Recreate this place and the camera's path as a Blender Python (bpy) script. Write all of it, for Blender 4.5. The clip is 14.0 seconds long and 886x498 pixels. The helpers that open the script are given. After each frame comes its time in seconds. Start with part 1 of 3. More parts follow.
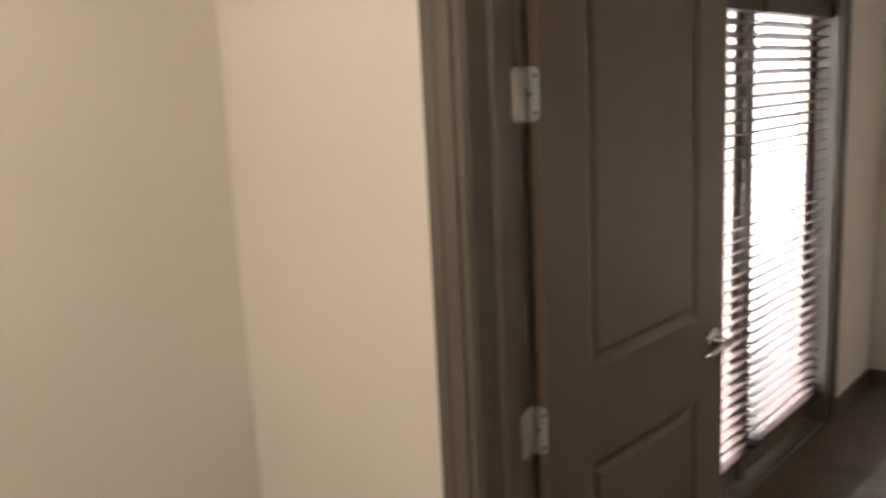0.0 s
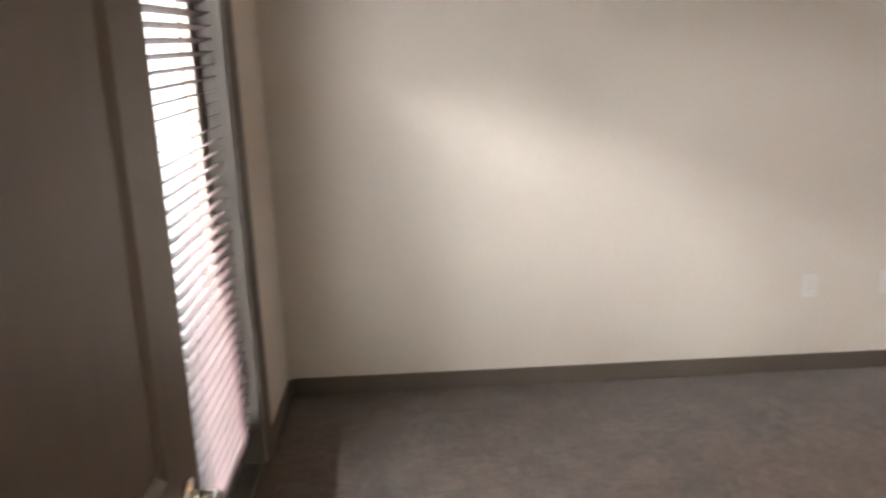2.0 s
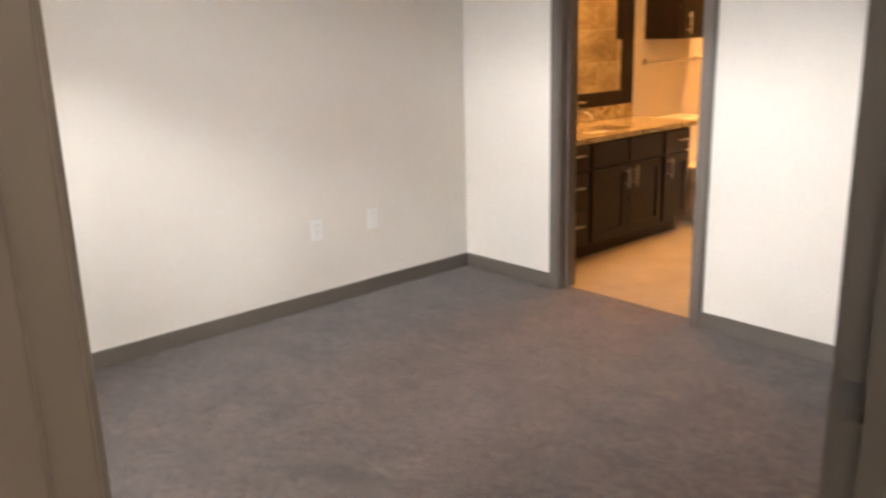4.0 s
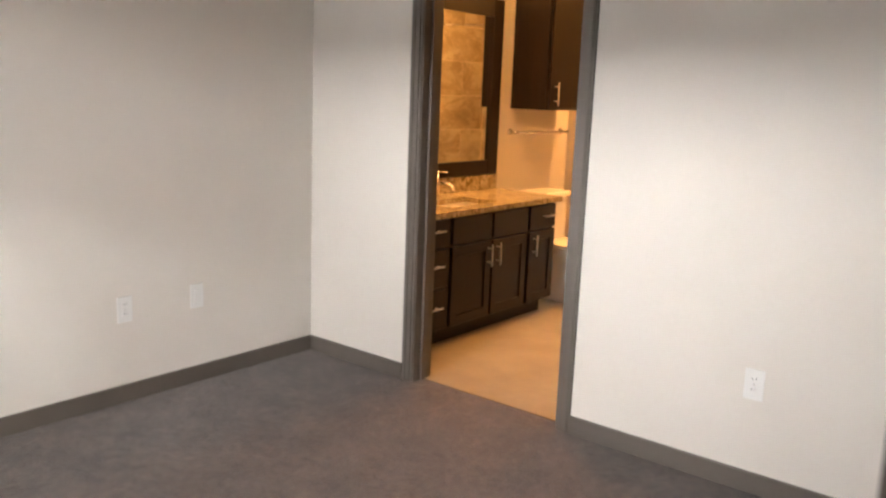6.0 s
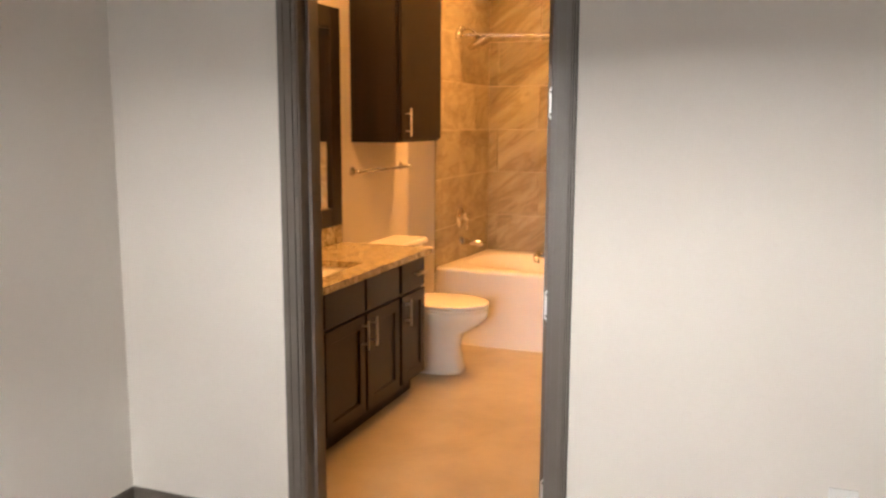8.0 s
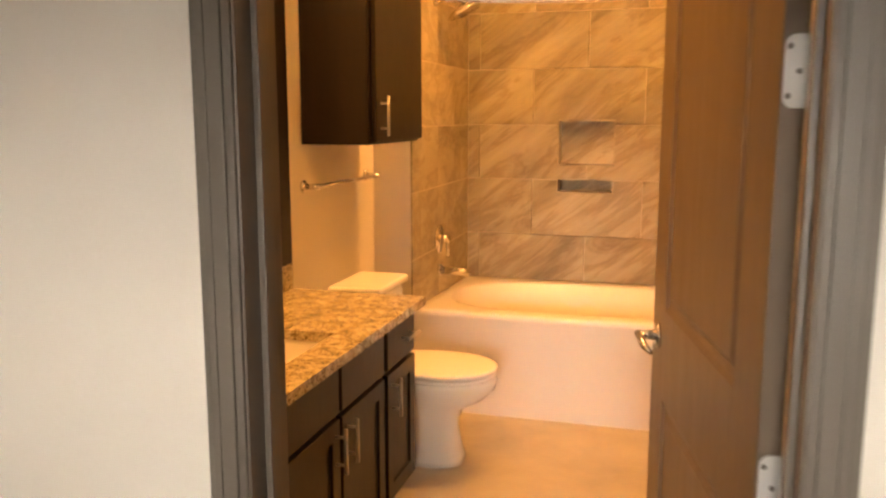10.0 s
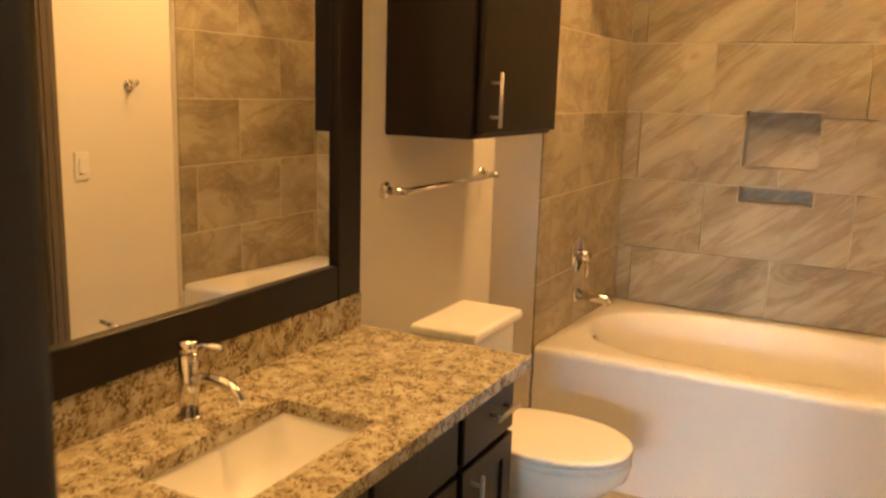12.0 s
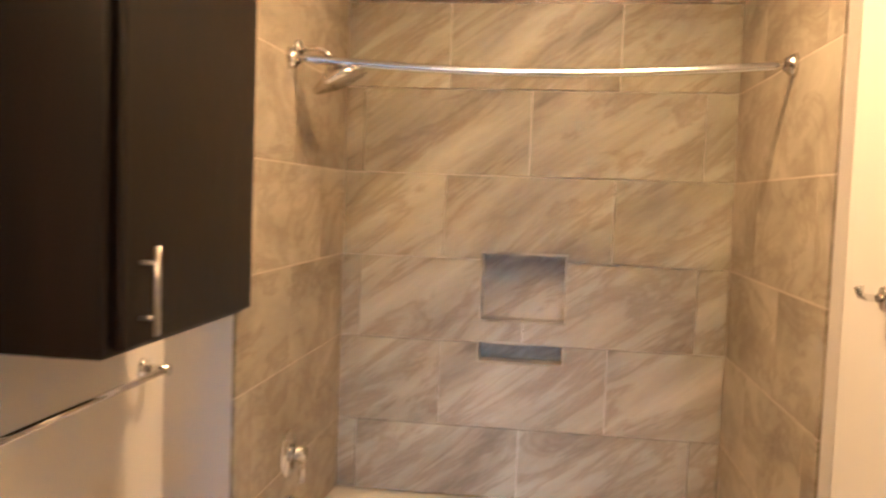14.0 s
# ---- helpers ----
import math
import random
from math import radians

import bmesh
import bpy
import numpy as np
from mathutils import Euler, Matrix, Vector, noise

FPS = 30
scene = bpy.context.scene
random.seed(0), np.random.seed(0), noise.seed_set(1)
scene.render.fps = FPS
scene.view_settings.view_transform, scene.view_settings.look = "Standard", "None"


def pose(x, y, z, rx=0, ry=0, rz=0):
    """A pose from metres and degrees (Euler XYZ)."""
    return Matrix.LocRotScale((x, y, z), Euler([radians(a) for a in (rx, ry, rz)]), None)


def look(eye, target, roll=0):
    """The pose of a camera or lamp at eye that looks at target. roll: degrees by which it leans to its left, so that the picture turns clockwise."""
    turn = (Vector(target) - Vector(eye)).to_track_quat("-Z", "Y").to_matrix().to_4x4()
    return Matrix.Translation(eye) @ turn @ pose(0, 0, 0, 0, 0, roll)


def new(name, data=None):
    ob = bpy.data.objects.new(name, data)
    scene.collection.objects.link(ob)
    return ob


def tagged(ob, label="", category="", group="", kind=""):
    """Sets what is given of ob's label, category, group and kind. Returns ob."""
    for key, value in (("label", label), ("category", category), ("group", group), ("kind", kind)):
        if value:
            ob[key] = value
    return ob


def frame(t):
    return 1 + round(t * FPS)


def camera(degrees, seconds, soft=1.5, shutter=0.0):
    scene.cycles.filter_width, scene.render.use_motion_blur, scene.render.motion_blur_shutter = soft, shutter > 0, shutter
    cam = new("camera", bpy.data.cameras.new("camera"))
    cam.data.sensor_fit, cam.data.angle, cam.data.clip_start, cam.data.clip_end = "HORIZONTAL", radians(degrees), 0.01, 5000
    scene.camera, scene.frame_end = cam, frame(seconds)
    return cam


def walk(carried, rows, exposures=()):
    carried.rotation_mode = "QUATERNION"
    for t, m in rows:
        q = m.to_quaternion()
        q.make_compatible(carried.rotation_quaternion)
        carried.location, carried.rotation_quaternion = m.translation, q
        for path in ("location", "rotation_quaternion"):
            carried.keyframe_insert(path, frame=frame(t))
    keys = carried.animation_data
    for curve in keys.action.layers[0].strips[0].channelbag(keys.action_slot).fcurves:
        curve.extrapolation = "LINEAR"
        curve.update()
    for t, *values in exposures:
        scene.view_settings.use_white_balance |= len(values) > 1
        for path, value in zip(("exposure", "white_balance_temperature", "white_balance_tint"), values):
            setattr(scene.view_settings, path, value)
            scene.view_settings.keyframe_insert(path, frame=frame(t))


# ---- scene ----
cam = camera(56.1, 14.0, soft=2.4, shutter=0.5)
PATH = [
    (0, (4.453, -2.415, 1.578), (3.001, -3.739, 1.206), -2.8),
    (0.5, (4.249, -2.598, 1.577), (2.552, -3.591, 1.211), -2.6),
    (1, (3.993, -2.831, 1.566), (2.103, -3.35, 1.166), -2.4),
    (1.5, (3.779, -2.9, 1.577), (1.842, -3.106, 1.122), -2.6),
    (2, (3.678, -2.909, 1.615), (1.741, -2.856, 1.122), -2.2),
    (2.3, (3.7, -2.955, 1.5), (1.778, -2.656, 1.025), -2.0),
    (2.5, (3.725, -3.005, 1.445), (1.851, -2.51, 0.976), -2.4),
    (3, (3.5, -3.175, 1.432), (1.818, -2.282, 0.901), -2.4),
    (3.5, (3.576, -3.3, 1.415), (1.984, -2.209, 0.891), -1.0),
    (4, (3.646, -3.446, 1.439), (2.202, -2.162, 0.925), -1.6),
    (4.2, (3.68, -3.468, 1.432), (2.295, -2.122, 0.915), -1.1),
    (6.5, (3.042, -2.794, 1.425), (1.861, -1.217, 1.077), 2.1),
    (7, (2.744, -2.625, 1.418), (1.662, -0.979, 1.074), 1.4),
    (7.5, (2.444, -2.47, 1.43), (1.501, -0.734, 1.119), 1.0),
    (8, (2.14, -2.334, 1.436), (1.429, -0.49, 1.132), 0.2),
    (8.6, (1.91, -2.008, 1.423), (1.285, -0.129, 1.147), 0.1),
    (10.8, (1.222, -0.726, 1.431), (0.721, 1.174, 1.058), 0.0),
    (11, (1.212, -0.637, 1.429), (0.714, 1.261, 1.042), 0.0),
    (11.5, (1.232, -0.424, 1.427), (0.576, 1.424, 1.03), 1.0),
    (12, (1.269, -0.25, 1.453), (0.363, 1.492, 1.077), 1.7),
    (12.5, (1.157, -0.073, 1.478), (0.243, 1.675, 1.147), 1.3),
    (13, (1.031, 0.124, 1.548), (0.412, 2.011, 1.306), 1.4),
    (13.5, (0.966, 0.351, 1.578), (0.53, 2.295, 1.405), 1.5),
    (14, (0.974, 0.589, 1.607), (0.713, 2.568, 1.483), 2.1),
]
walk(cam, [(t, look(eye, target, roll)) for t, eye, target, roll in PATH],
     [(0, 0.0, 6500, 10), (1.0, 0.1, 6300, 10), (2.0, 0.0, 6450, 10), (2.5, 0.03, 6400, 10), (3.0, 0.34, 6350, 10), (4.2, 0.3, 6350, 10), (6.5, 0.1, 6300, 10), (8.0, -0.05, 6500, 10),
      (11.2, -0.05, 7900, 10), (12.0, -0.3, 5000, -10), (12.5, -0.2, 4450, -12), (13.3, 0.0, 3900, -2), (14, -0.05, 3800, -2)])

# ---- world, light ----
world = bpy.data.worlds.new("world")
scene.world = world
world.use_nodes = True
sky = world.node_tree.nodes.new("ShaderNodeTexSky")
sky.sky_type, sky.sun_disc = "NISHITA", False
sky.sun_elevation, sky.sun_rotation = radians(21.9), radians(139)
background = world.node_tree.nodes["Background"]
world.node_tree.links.new(sky.outputs[0], background.inputs[0])
background.inputs[1].default_value = 0.12


def area(name, m, sx, sy, power, colour, spread=180):
    lamp = bpy.data.lights.new(name, "AREA")
    lamp.shape, lamp.size, lamp.size_y = "RECTANGLE", sx, sy
    lamp.energy, lamp.color, lamp.spread = power, colour, radians(spread)
    ob = new(name, lamp)
    ob.matrix_world = m
    return ob


WARM = (1.0, 0.42, 0.105)
# the open sky in front of the glazed balcony doors
area("daylight", look((1.2, -8.0, 2.35), (1.3, -3.6, 1.9)), 4.0, 0.7, 2250, (1.0, 0.95, 0.91))
# added helper lamp on the sun's side: strengthens the diagonal light on the west wall
area("sun_side_helper", look((8.8, -12.1, 5.75), (1.4, -3.65, 1.2)), 6.0, 1.0, 13500, (1.0, 0.96, 0.92))
# bathroom: fixture over the mirror and ceiling fixture; hall: ceiling fixture
area("vanity_light", look((0.32, 0.95, 2.46), (0.55, 1.0, 0.3)), 0.12, 0.70, 43, WARM)
area("bath_ceiling_light", look((0.95, 2.58, 2.66), (0.95, 2.58, 0)), 0.3, 0.3, 60, WARM)
area("hall_light", look((4.85, -3.2, 2.66), (4.85, -3.2, 0)), 0.35, 0.35, 34, (1.0, 0.84, 0.68))
# low soft sun that reaches the west wall through the blinds
sun = bpy.data.lights.new("sun", "SUN")
sun.energy, sun.angle, sun.color = 5.0, radians(3), (1.0, 0.96, 0.92)
new("sun", sun).matrix_world = look((8, -9.2, 4.9), (0, 0, 0))

# ---- materials ----
def shader(name, colour, rough=0.6, metal=0.0):
    m = bpy.data.materials.new(name)
    m.use_nodes = True
    b = m.node_tree.nodes["Principled BSDF"]
    b.inputs["Base Color"].default_value = (*colour, 1)
    b.inputs["Roughness"].default_value = rough
    b.inputs["Metallic"].default_value = metal
    return m, m.node_tree, b


def node(tree, kind, **values):
    n = tree.nodes.new(kind)
    for key, value in values.items():
        n.inputs[key].default_value = value
    return n


def ramp(tree, source, stops):
    r = tree.nodes.new("ShaderNodeValToRGB")
    els = r.color_ramp.elements
    while len(els) < len(stops):
        els.new(0.5)
    for e, (p, c) in zip(els, stops):
        e.position, e.color = p, (*c, 1)
    tree.links.new(source, r.inputs[0])
    return r.outputs[0]


def coords(tree, scale=(1, 1, 1), turn=(0, 0, 0), random_shift=False):
    geo = tree.nodes.new("ShaderNodeNewGeometry")
    mp = tree.nodes.new("ShaderNodeMapping")
    mp.inputs["Scale"].default_value, mp.inputs["Rotation"].default_value = scale, turn
    tree.links.new(geo.outputs["Position"], mp.inputs["Vector"])
    if random_shift:
        info = tree.nodes.new("ShaderNodeObjectInfo")
        mul = tree.nodes.new("ShaderNodeVectorMath")
        mul.operation = "SCALE"
        mul.inputs[0].default_value = (7.3, 5.1, 9.7)
        tree.links.new(info.outputs["Random"], mul.inputs["Scale"])
        tree.links.new(mul.outputs[0], mp.inputs["Location"])
    return mp.outputs[0]


def noise_tex(tree, vec, scale, detail=4.0, rough=0.55, distort=0.0):
    n = node(tree, "ShaderNodeTexNoise", Scale=scale, Detail=detail, Roughness=rough, Distortion=distort)
    tree.links.new(vec, n.inputs["Vector"])
    return n.outputs[0]


def bump(tree, b, height, strength, distance):
    n = node(tree, "ShaderNodeBump", Strength=strength, Distance=distance)
    tree.links.new(height, n.inputs["Height"])
    tree.links.new(n.outputs[0], b.inputs["Normal"])


def mottled(name, lo, hi, rough=0.6, scale=3.0, fine=180.0, depth=0.0006, metal=0.0, strength=0.4, stretch=(1, 1, 1)):
    """Paint or solid surface: slow tone change plus a fine grain relief."""
    m, t, b = shader(name, hi, rough, metal)
    v = coords(t, stretch)
    t.links.new(ramp(t, noise_tex(t, v, scale, 6), [(0.3, lo), (0.7, hi)]), b.inputs["Base Color"])
    r = node(t, "ShaderNodeMapRange", **{"To Min": rough - 0.06, "To Max": rough + 0.08})
    t.links.new(noise_tex(t, v, scale * 5), r.inputs["Value"])
    t.links.new(r.outputs[0], b.inputs["Roughness"])
    bump(t, b, noise_tex(t, v, fine, 3), strength, depth)
    return m


wall_paint = mottled("wall_paint", (0.70, 0.665, 0.61), (0.745, 0.71, 0.655), 0.62, 1.2, 120, 0.0012)
ceiling_paint = mottled("ceiling_paint", (0.74, 0.72, 0.69), (0.78, 0.76, 0.73), 0.8, 1.5, 90, 0.002)
trim_paint = mottled("trim_paint", (0.104, 0.088, 0.072), (0.120, 0.103, 0.086), 0.42, 2.0, 260, 0.0003)
door_paint = mottled("door_paint", (0.104, 0.078, 0.056), (0.122, 0.092, 0.067), 0.36, 2.0, 200, 0.0004, stretch=(3, 3, 0.6))
espresso = mottled("espresso_wood", (0.0035, 0.0022, 0.0018), (0.0085, 0.0046, 0.0033), 0.40, 5.0, 60, 0.0003, stretch=(6, 6, 0.5))
espresso.node_tree.nodes["Principled BSDF"].inputs["Specular IOR Level"].default_value = 0.30
porcelain = mottled("porcelain", (0.80, 0.79, 0.76), (0.83, 0.82, 0.79), 0.12, 1.5, 30, 0.0001)
acrylic = mottled("tub_acrylic", (0.71, 0.69, 0.67), (0.75, 0.73, 0.71), 0.34, 1.5, 25, 0.0002)
plastic = mottled("white_plastic", (0.76, 0.76, 0.74), (0.80, 0.80, 0.78), 0.35, 6, 200, 0.0001)
dark_slot = shader("dark_slot", (0.03, 0.03, 0.03), 0.6)[0]
chrome = mottled("chrome", (0.72, 0.71, 0.69), (0.80, 0.79, 0.77), 0.12, 20, 300, 0.00005, 1.0)
nickel = mottled("brushed_nickel", (0.42, 0.41, 0.39), (0.52, 0.51, 0.49), 0.34, 20, 500, 0.00005, 1.0)
hinge_metal = mottled("hinge_metal", (0.62, 0.64, 0.64), (0.70, 0.72, 0.72), 0.42, 20, 300, 0.00005, 0.75)
dark_metal = shader("dark_metal", (0.16, 0.15, 0.14), 0.4, 0.9)[0]
mirror_silver = shader("mirror_silver", (0.90, 0.91, 0.90), 0.015, 1.0)[0]
blind_wood = mottled("blind_wood", (0.026, 0.017, 0.018), (0.045, 0.029, 0.030), 0.40, 8, 150, 0.0002, stretch=(0.6, 6, 6))
grout = mottled("grout", (0.58, 0.50, 0.39), (0.66, 0.58, 0.46), 0.85, 8, 300, 0.0008)

glass, t_, b_ = shader("window_glass", (1, 1, 1), 0.02)
b_.inputs["Transmission Weight"].default_value = 1.0
b_.inputs["IOR"].default_value = 1.45


def make_carpet():
    m, t, b = shader("carpet", (0.2, 0.16, 0.14), 0.95)
    v = coords(t)
    fine = ramp(t, noise_tex(t, v, 75, 6, 0.8), [(0.30, (0.042, 0.030, 0.023)), (0.70, (0.121, 0.088, 0.070))])
    blotch = ramp(t, noise_tex(t, v, 5, 6, 0.7), [(0.36, (0.64, 0.62, 0.60)), (0.64, (1.28, 1.27, 1.27))])
    tuft = ramp(t, noise_tex(t, v, 28, 6, 0.75), [(0.38, (0.56, 0.56, 0.56)), (0.62, (1.42, 1.42, 1.42))])
    stain = ramp(t, noise_tex(t, v, 2.3, 3, 0.6, 0.5), [(0.31, (0.50, 0.47, 0.43)), (0.40, (1, 1, 1))])
    last = fine
    for layer in (blotch, tuft, stain):
        mix = t.nodes.new("ShaderNodeMix")
        mix.data_type, mix.blend_type = "RGBA", "MULTIPLY"
        mix.inputs["Factor"].default_value = 1.0
        t.links.new(last, mix.inputs[6])
        t.links.new(layer, mix.inputs[7])
        last = mix.outputs[2]
    t.links.new(last, b.inputs["Base Color"])
    b.inputs["Sheen Weight"].default_value = 0.25
    b.inputs["Sheen Roughness"].default_value = 0.6
    bump(t, b, noise_tex(t, v, 90, 5, 0.75), 0.9, 0.008)
    return m


def make_vinyl():
    m, t, b = shader("bath_floor", (0.5, 0.4, 0.3), 0.38)
    v = coords(t)
    t.links.new(ramp(t, noise_tex(t, v, 2.6, 8, 0.62, 0.3), [(0.3, (0.36, 0.32, 0.245)), (0.7, (0.50, 0.455, 0.36))]), b.inputs["Base Color"])
    bump(t, b, noise_tex(t, v, 60, 4), 0.25, 0.0006)
    return m


def make_tile():
    """Beige stone-look porcelain with diagonal veins; each tile its own cut of the stone."""
    m, t, b = shader("stone_tile", (0.4, 0.33, 0.24), 0.42)
    v = coords(t, (1, 1, 1), (0, radians(36), 0), True)
    st = t.nodes.new("ShaderNodeMapping")
    st.inputs["Scale"].default_value = (0.65, 1.3, 3.0)
    t.links.new(v, st.inputs["Vector"])
    base = ramp(t, noise_tex(t, st.outputs[0], 1.3, 9, 0.64, 0.45), [(0.29, (0.170, 0.140, 0.088)), (0.47, (0.330, 0.290, 0.198)), (0.70, (0.475, 0.428, 0.312))])
    vein = ramp(t, noise_tex(t, st.outputs[0], 1.9, 9, 0.68, 0.7), [(0.40, (1, 1, 1)), (0.475, (0.60, 0.53, 0.44)), (0.53, (1, 1, 1))])
    mix = t.nodes.new("ShaderNodeMix")
    mix.data_type, mix.blend_type = "RGBA", "MULTIPLY"
    mix.inputs["Factor"].default_value = 0.62
    t.links.new(base, mix.inputs[6])
    t.links.new(vein, mix.inputs[7])
    t.links.new(mix.outputs[2], b.inputs["Base Color"])
    bump(t, b, noise_tex(t, st.outputs[0], 9, 6), 0.3, 0.0012)
    return m


def make_granite():
    m, t, b = shader("granite", (0.5, 0.42, 0.3), 0.14)
    v = coords(t)
    base = ramp(t, noise_tex(t, v, 22, 6, 0.65, 0.5), [(0.30, (0.21, 0.17, 0.098)), (0.46, (0.40, 0.35, 0.225)), (0.68, (0.56, 0.52, 0.395))])
    vor = node(t, "ShaderNodeTexVoronoi", Scale=200.0)
    t.links.new(v, vor.inputs["Vector"])
    sep = t.nodes.new("ShaderNodeSeparateColor")
    t.links.new(vor.outputs["Color"], sep.inputs[0])
    chips = ramp(t, sep.outputs[0], [(0.0, (0.26, 0.215, 0.155)), (0.34, (0.38, 0.315, 0.225)), (0.40, (0.60, 0.54, 0.43)), (0.62, (1, 1, 1))])
    clump = ramp(t, noise_tex(t, v, 38, 4, 0.6), [(0.47, (1, 1, 1)), (0.56, (0, 0, 0))])
    white = t.nodes.new("ShaderNodeMix")
    white.data_type, white.blend_type = "RGBA", "MIX"
    t.links.new(clump, white.inputs["Factor"])
    t.links.new(chips, white.inputs[6])
    white.inputs[7].default_value = (1, 1, 1, 1)
    mix = t.nodes.new("ShaderNodeMix")
    mix.data_type, mix.blend_type = "RGBA", "MULTIPLY"
    mix.inputs["Factor"].default_value = 1.0
    inv = t.nodes.new("ShaderNodeInvert")
    t.links.new(clump, inv.inputs["Color"])
    t.links.new(inv.outputs[0], white.inputs["Factor"])
    t.links.new(base, mix.inputs[6])
    t.links.new(white.outputs[2], mix.inputs[7])
    t.links.new(mix.outputs[2], b.inputs["Base Color"])
    return m


carpet, vinyl, stone_tile, granite = make_carpet(), make_vinyl(), make_tile(), make_granite()


# ---- mesh helpers ----
def box(bm, x0, x1, y0, y1, z0, z1, bevel=0.0, segments=2):
    verts = [bm.verts.new((x, y, z)) for x in (x0, x1) for y in (y0, y1) for z in (z0, z1)]
    faces = [bm.faces.new([verts[i] for i in f]) for f in ((0, 1, 3, 2), (4, 6, 7, 5), (0, 4, 5, 1), (2, 3, 7, 6), (0, 2, 6, 4), (1, 5, 7, 3))]
    if bevel:
        bmesh.ops.bevel(bm, geom=list({e for f in faces for e in f.edges}), offset=bevel, segments=segments, affect="EDGES", profile=0.5)
    return bm


def boxed(*dims, bevel=0.0, segments=2):
    return box(bmesh.new(), *dims, bevel=bevel, segments=segments)


def tube(bm, points, radius, sides=12):
    """A round bar along points, closed at the ends. radius: one number or one for each point."""
    points = [Vector(p) for p in points]
    radii = radius if isinstance(radius, (list, tuple)) else [radius] * len(points)
    rings = []
    up = Vector((0.13, 0.21, 0.97))
    for i, p in enumerate(points):
        way = (points[min(i + 1, len(points) - 1)] - points[max(i - 1, 0)]).normalized()
        a = way.cross(up if abs(way.dot(up)) < 0.95 else Vector((1, 0, 0))).normalized()
        c = way.cross(a)
        rings.append([bm.verts.new(p + radii[i] * (math.cos(w) * a + math.sin(w) * c)) for w in (2 * math.pi * k / sides for k in range(sides))])
    loft(bm, rings, True, True)
    return bm


def loft(bm, rings, cap_first=False, cap_last=False):
    for r0, r1 in zip(rings, rings[1:]):
        n = len(r0)
        for k in range(n):
            bm.faces.new((r0[k], r0[(k + 1) % n], r1[(k + 1) % n], r1[k]))
    if cap_first:
        bm.faces.new(list(reversed(rings[0])))
    if cap_last:
        bm.faces.new(rings[-1])


def oval(bm, cx, cy, z, rx, ry, power=2.0, n=48):
    out = []
    for k in range(n):
        w = 2 * math.pi * k / n
        c, s = math.cos(w), math.sin(w)
        out.append(bm.verts.new((cx + rx * math.copysign(abs(c) ** (2 / power), c), cy + ry * math.copysign(abs(s) ** (2 / power), s), z)))
    return out


def mesh_of(name, bm, material, smooth=False):
    bmesh.ops.recalc_face_normals(bm, faces=bm.faces)
    me = bpy.data.meshes.new(name)
    bm.to_mesh(me)
    bm.free()
    me.materials.append(material)
    if smooth:
        me.shade_smooth()
    return me


def part(name, bm, material, parent=None, label="", smooth=False):
    ob = new(name, mesh_of(name, bm, material, smooth))
    ob.parent = parent
    return tagged(ob, label) if label else ob


def thing(name, label, category, group=""):
    """An empty at the thing's base; its parts are built in world metres and moved under it."""
    ob = new(name)
    ob.empty_display_size = 0.05
    return tagged(ob, label, category, group)


def structure(name, bm, material, label, category):
    return tagged(part(name, bm, material), label, category, "", "structure")


def cut(rect, hole):
    """The rectangles that are left of rect (u0, u1, v0, v1) outside hole."""
    u0, u1, v0, v1 = rect
    a0, a1, b0, b1 = max(u0, hole[0]), min(u1, hole[1]), max(v0, hole[2]), min(v1, hole[3])
    if a0 >= a1 or b0 >= b1:
        return [rect]
    out = [(u0, a0, v0, v1), (a1, u1, v0, v1), (a0, a1, v0, b0), (a0, a1, b1, v1)]
    return [r for r in out if r[1] - r[0] > 1e-4 and r[3] - r[2] > 1e-4]


def cut_all(rect, holes):
    rects = [rect]
    for h in holes:
        rects = [q for r in rects for q in cut(r, h)]
    return rects


# ---- plan ----
CEIL = 2.70
ENTRY_X0, ENTRY_X1 = 3.20, 3.34          # entry wall, room face and hall face
ENTRY_Y0, ENTRY_Y1 = -3.352, -2.308        # entry opening
SOUTH = -3.56                            # room face of the window wall
BATH_X0, BATH_X1 = -0.03, 1.66           # bathroom side walls
DOOR_X0, DOOR_X1, DOOR_H = 0.750, 1.568, 2.44
WALL_B = 0.125                           # thickness of the wall between bedroom and bathroom
ALC_X0, ALC_X1 = 0.165, 1.622            # tiled alcove faces
ALC_Y0, ALC_Y1 = 2.66, 3.74
FD_X0, FD_X1, FD_H = 0.645, 2.195, 2.10    # balcony door opening

# floors
structure("floor_carpet", boxed(-0.15, 5.3, -4.25, 0.06, -0.12, 0.0), carpet, "brown-grey cut pile carpet with worn darker spots", "carpet")
structure("floor_bathroom", boxed(-0.18, 1.82, 0.062, 3.9, -0.12, -0.004), vinyl, "tan stone-look sheet floor of the bathroom", "floor")
structure("threshold", boxed(DOOR_X0, DOOR_X1, 0.055, 0.075, -0.002, 0.004, bevel=0.002), trim_paint, "thin edge strip between carpet and bathroom floor", "threshold")
# ceilings
structure("ceiling", boxed(-0.15, 5.3, -4.25, 3.9, CEIL, CEIL + 0.1), ceiling_paint, "white painted flat ceiling", "ceiling")

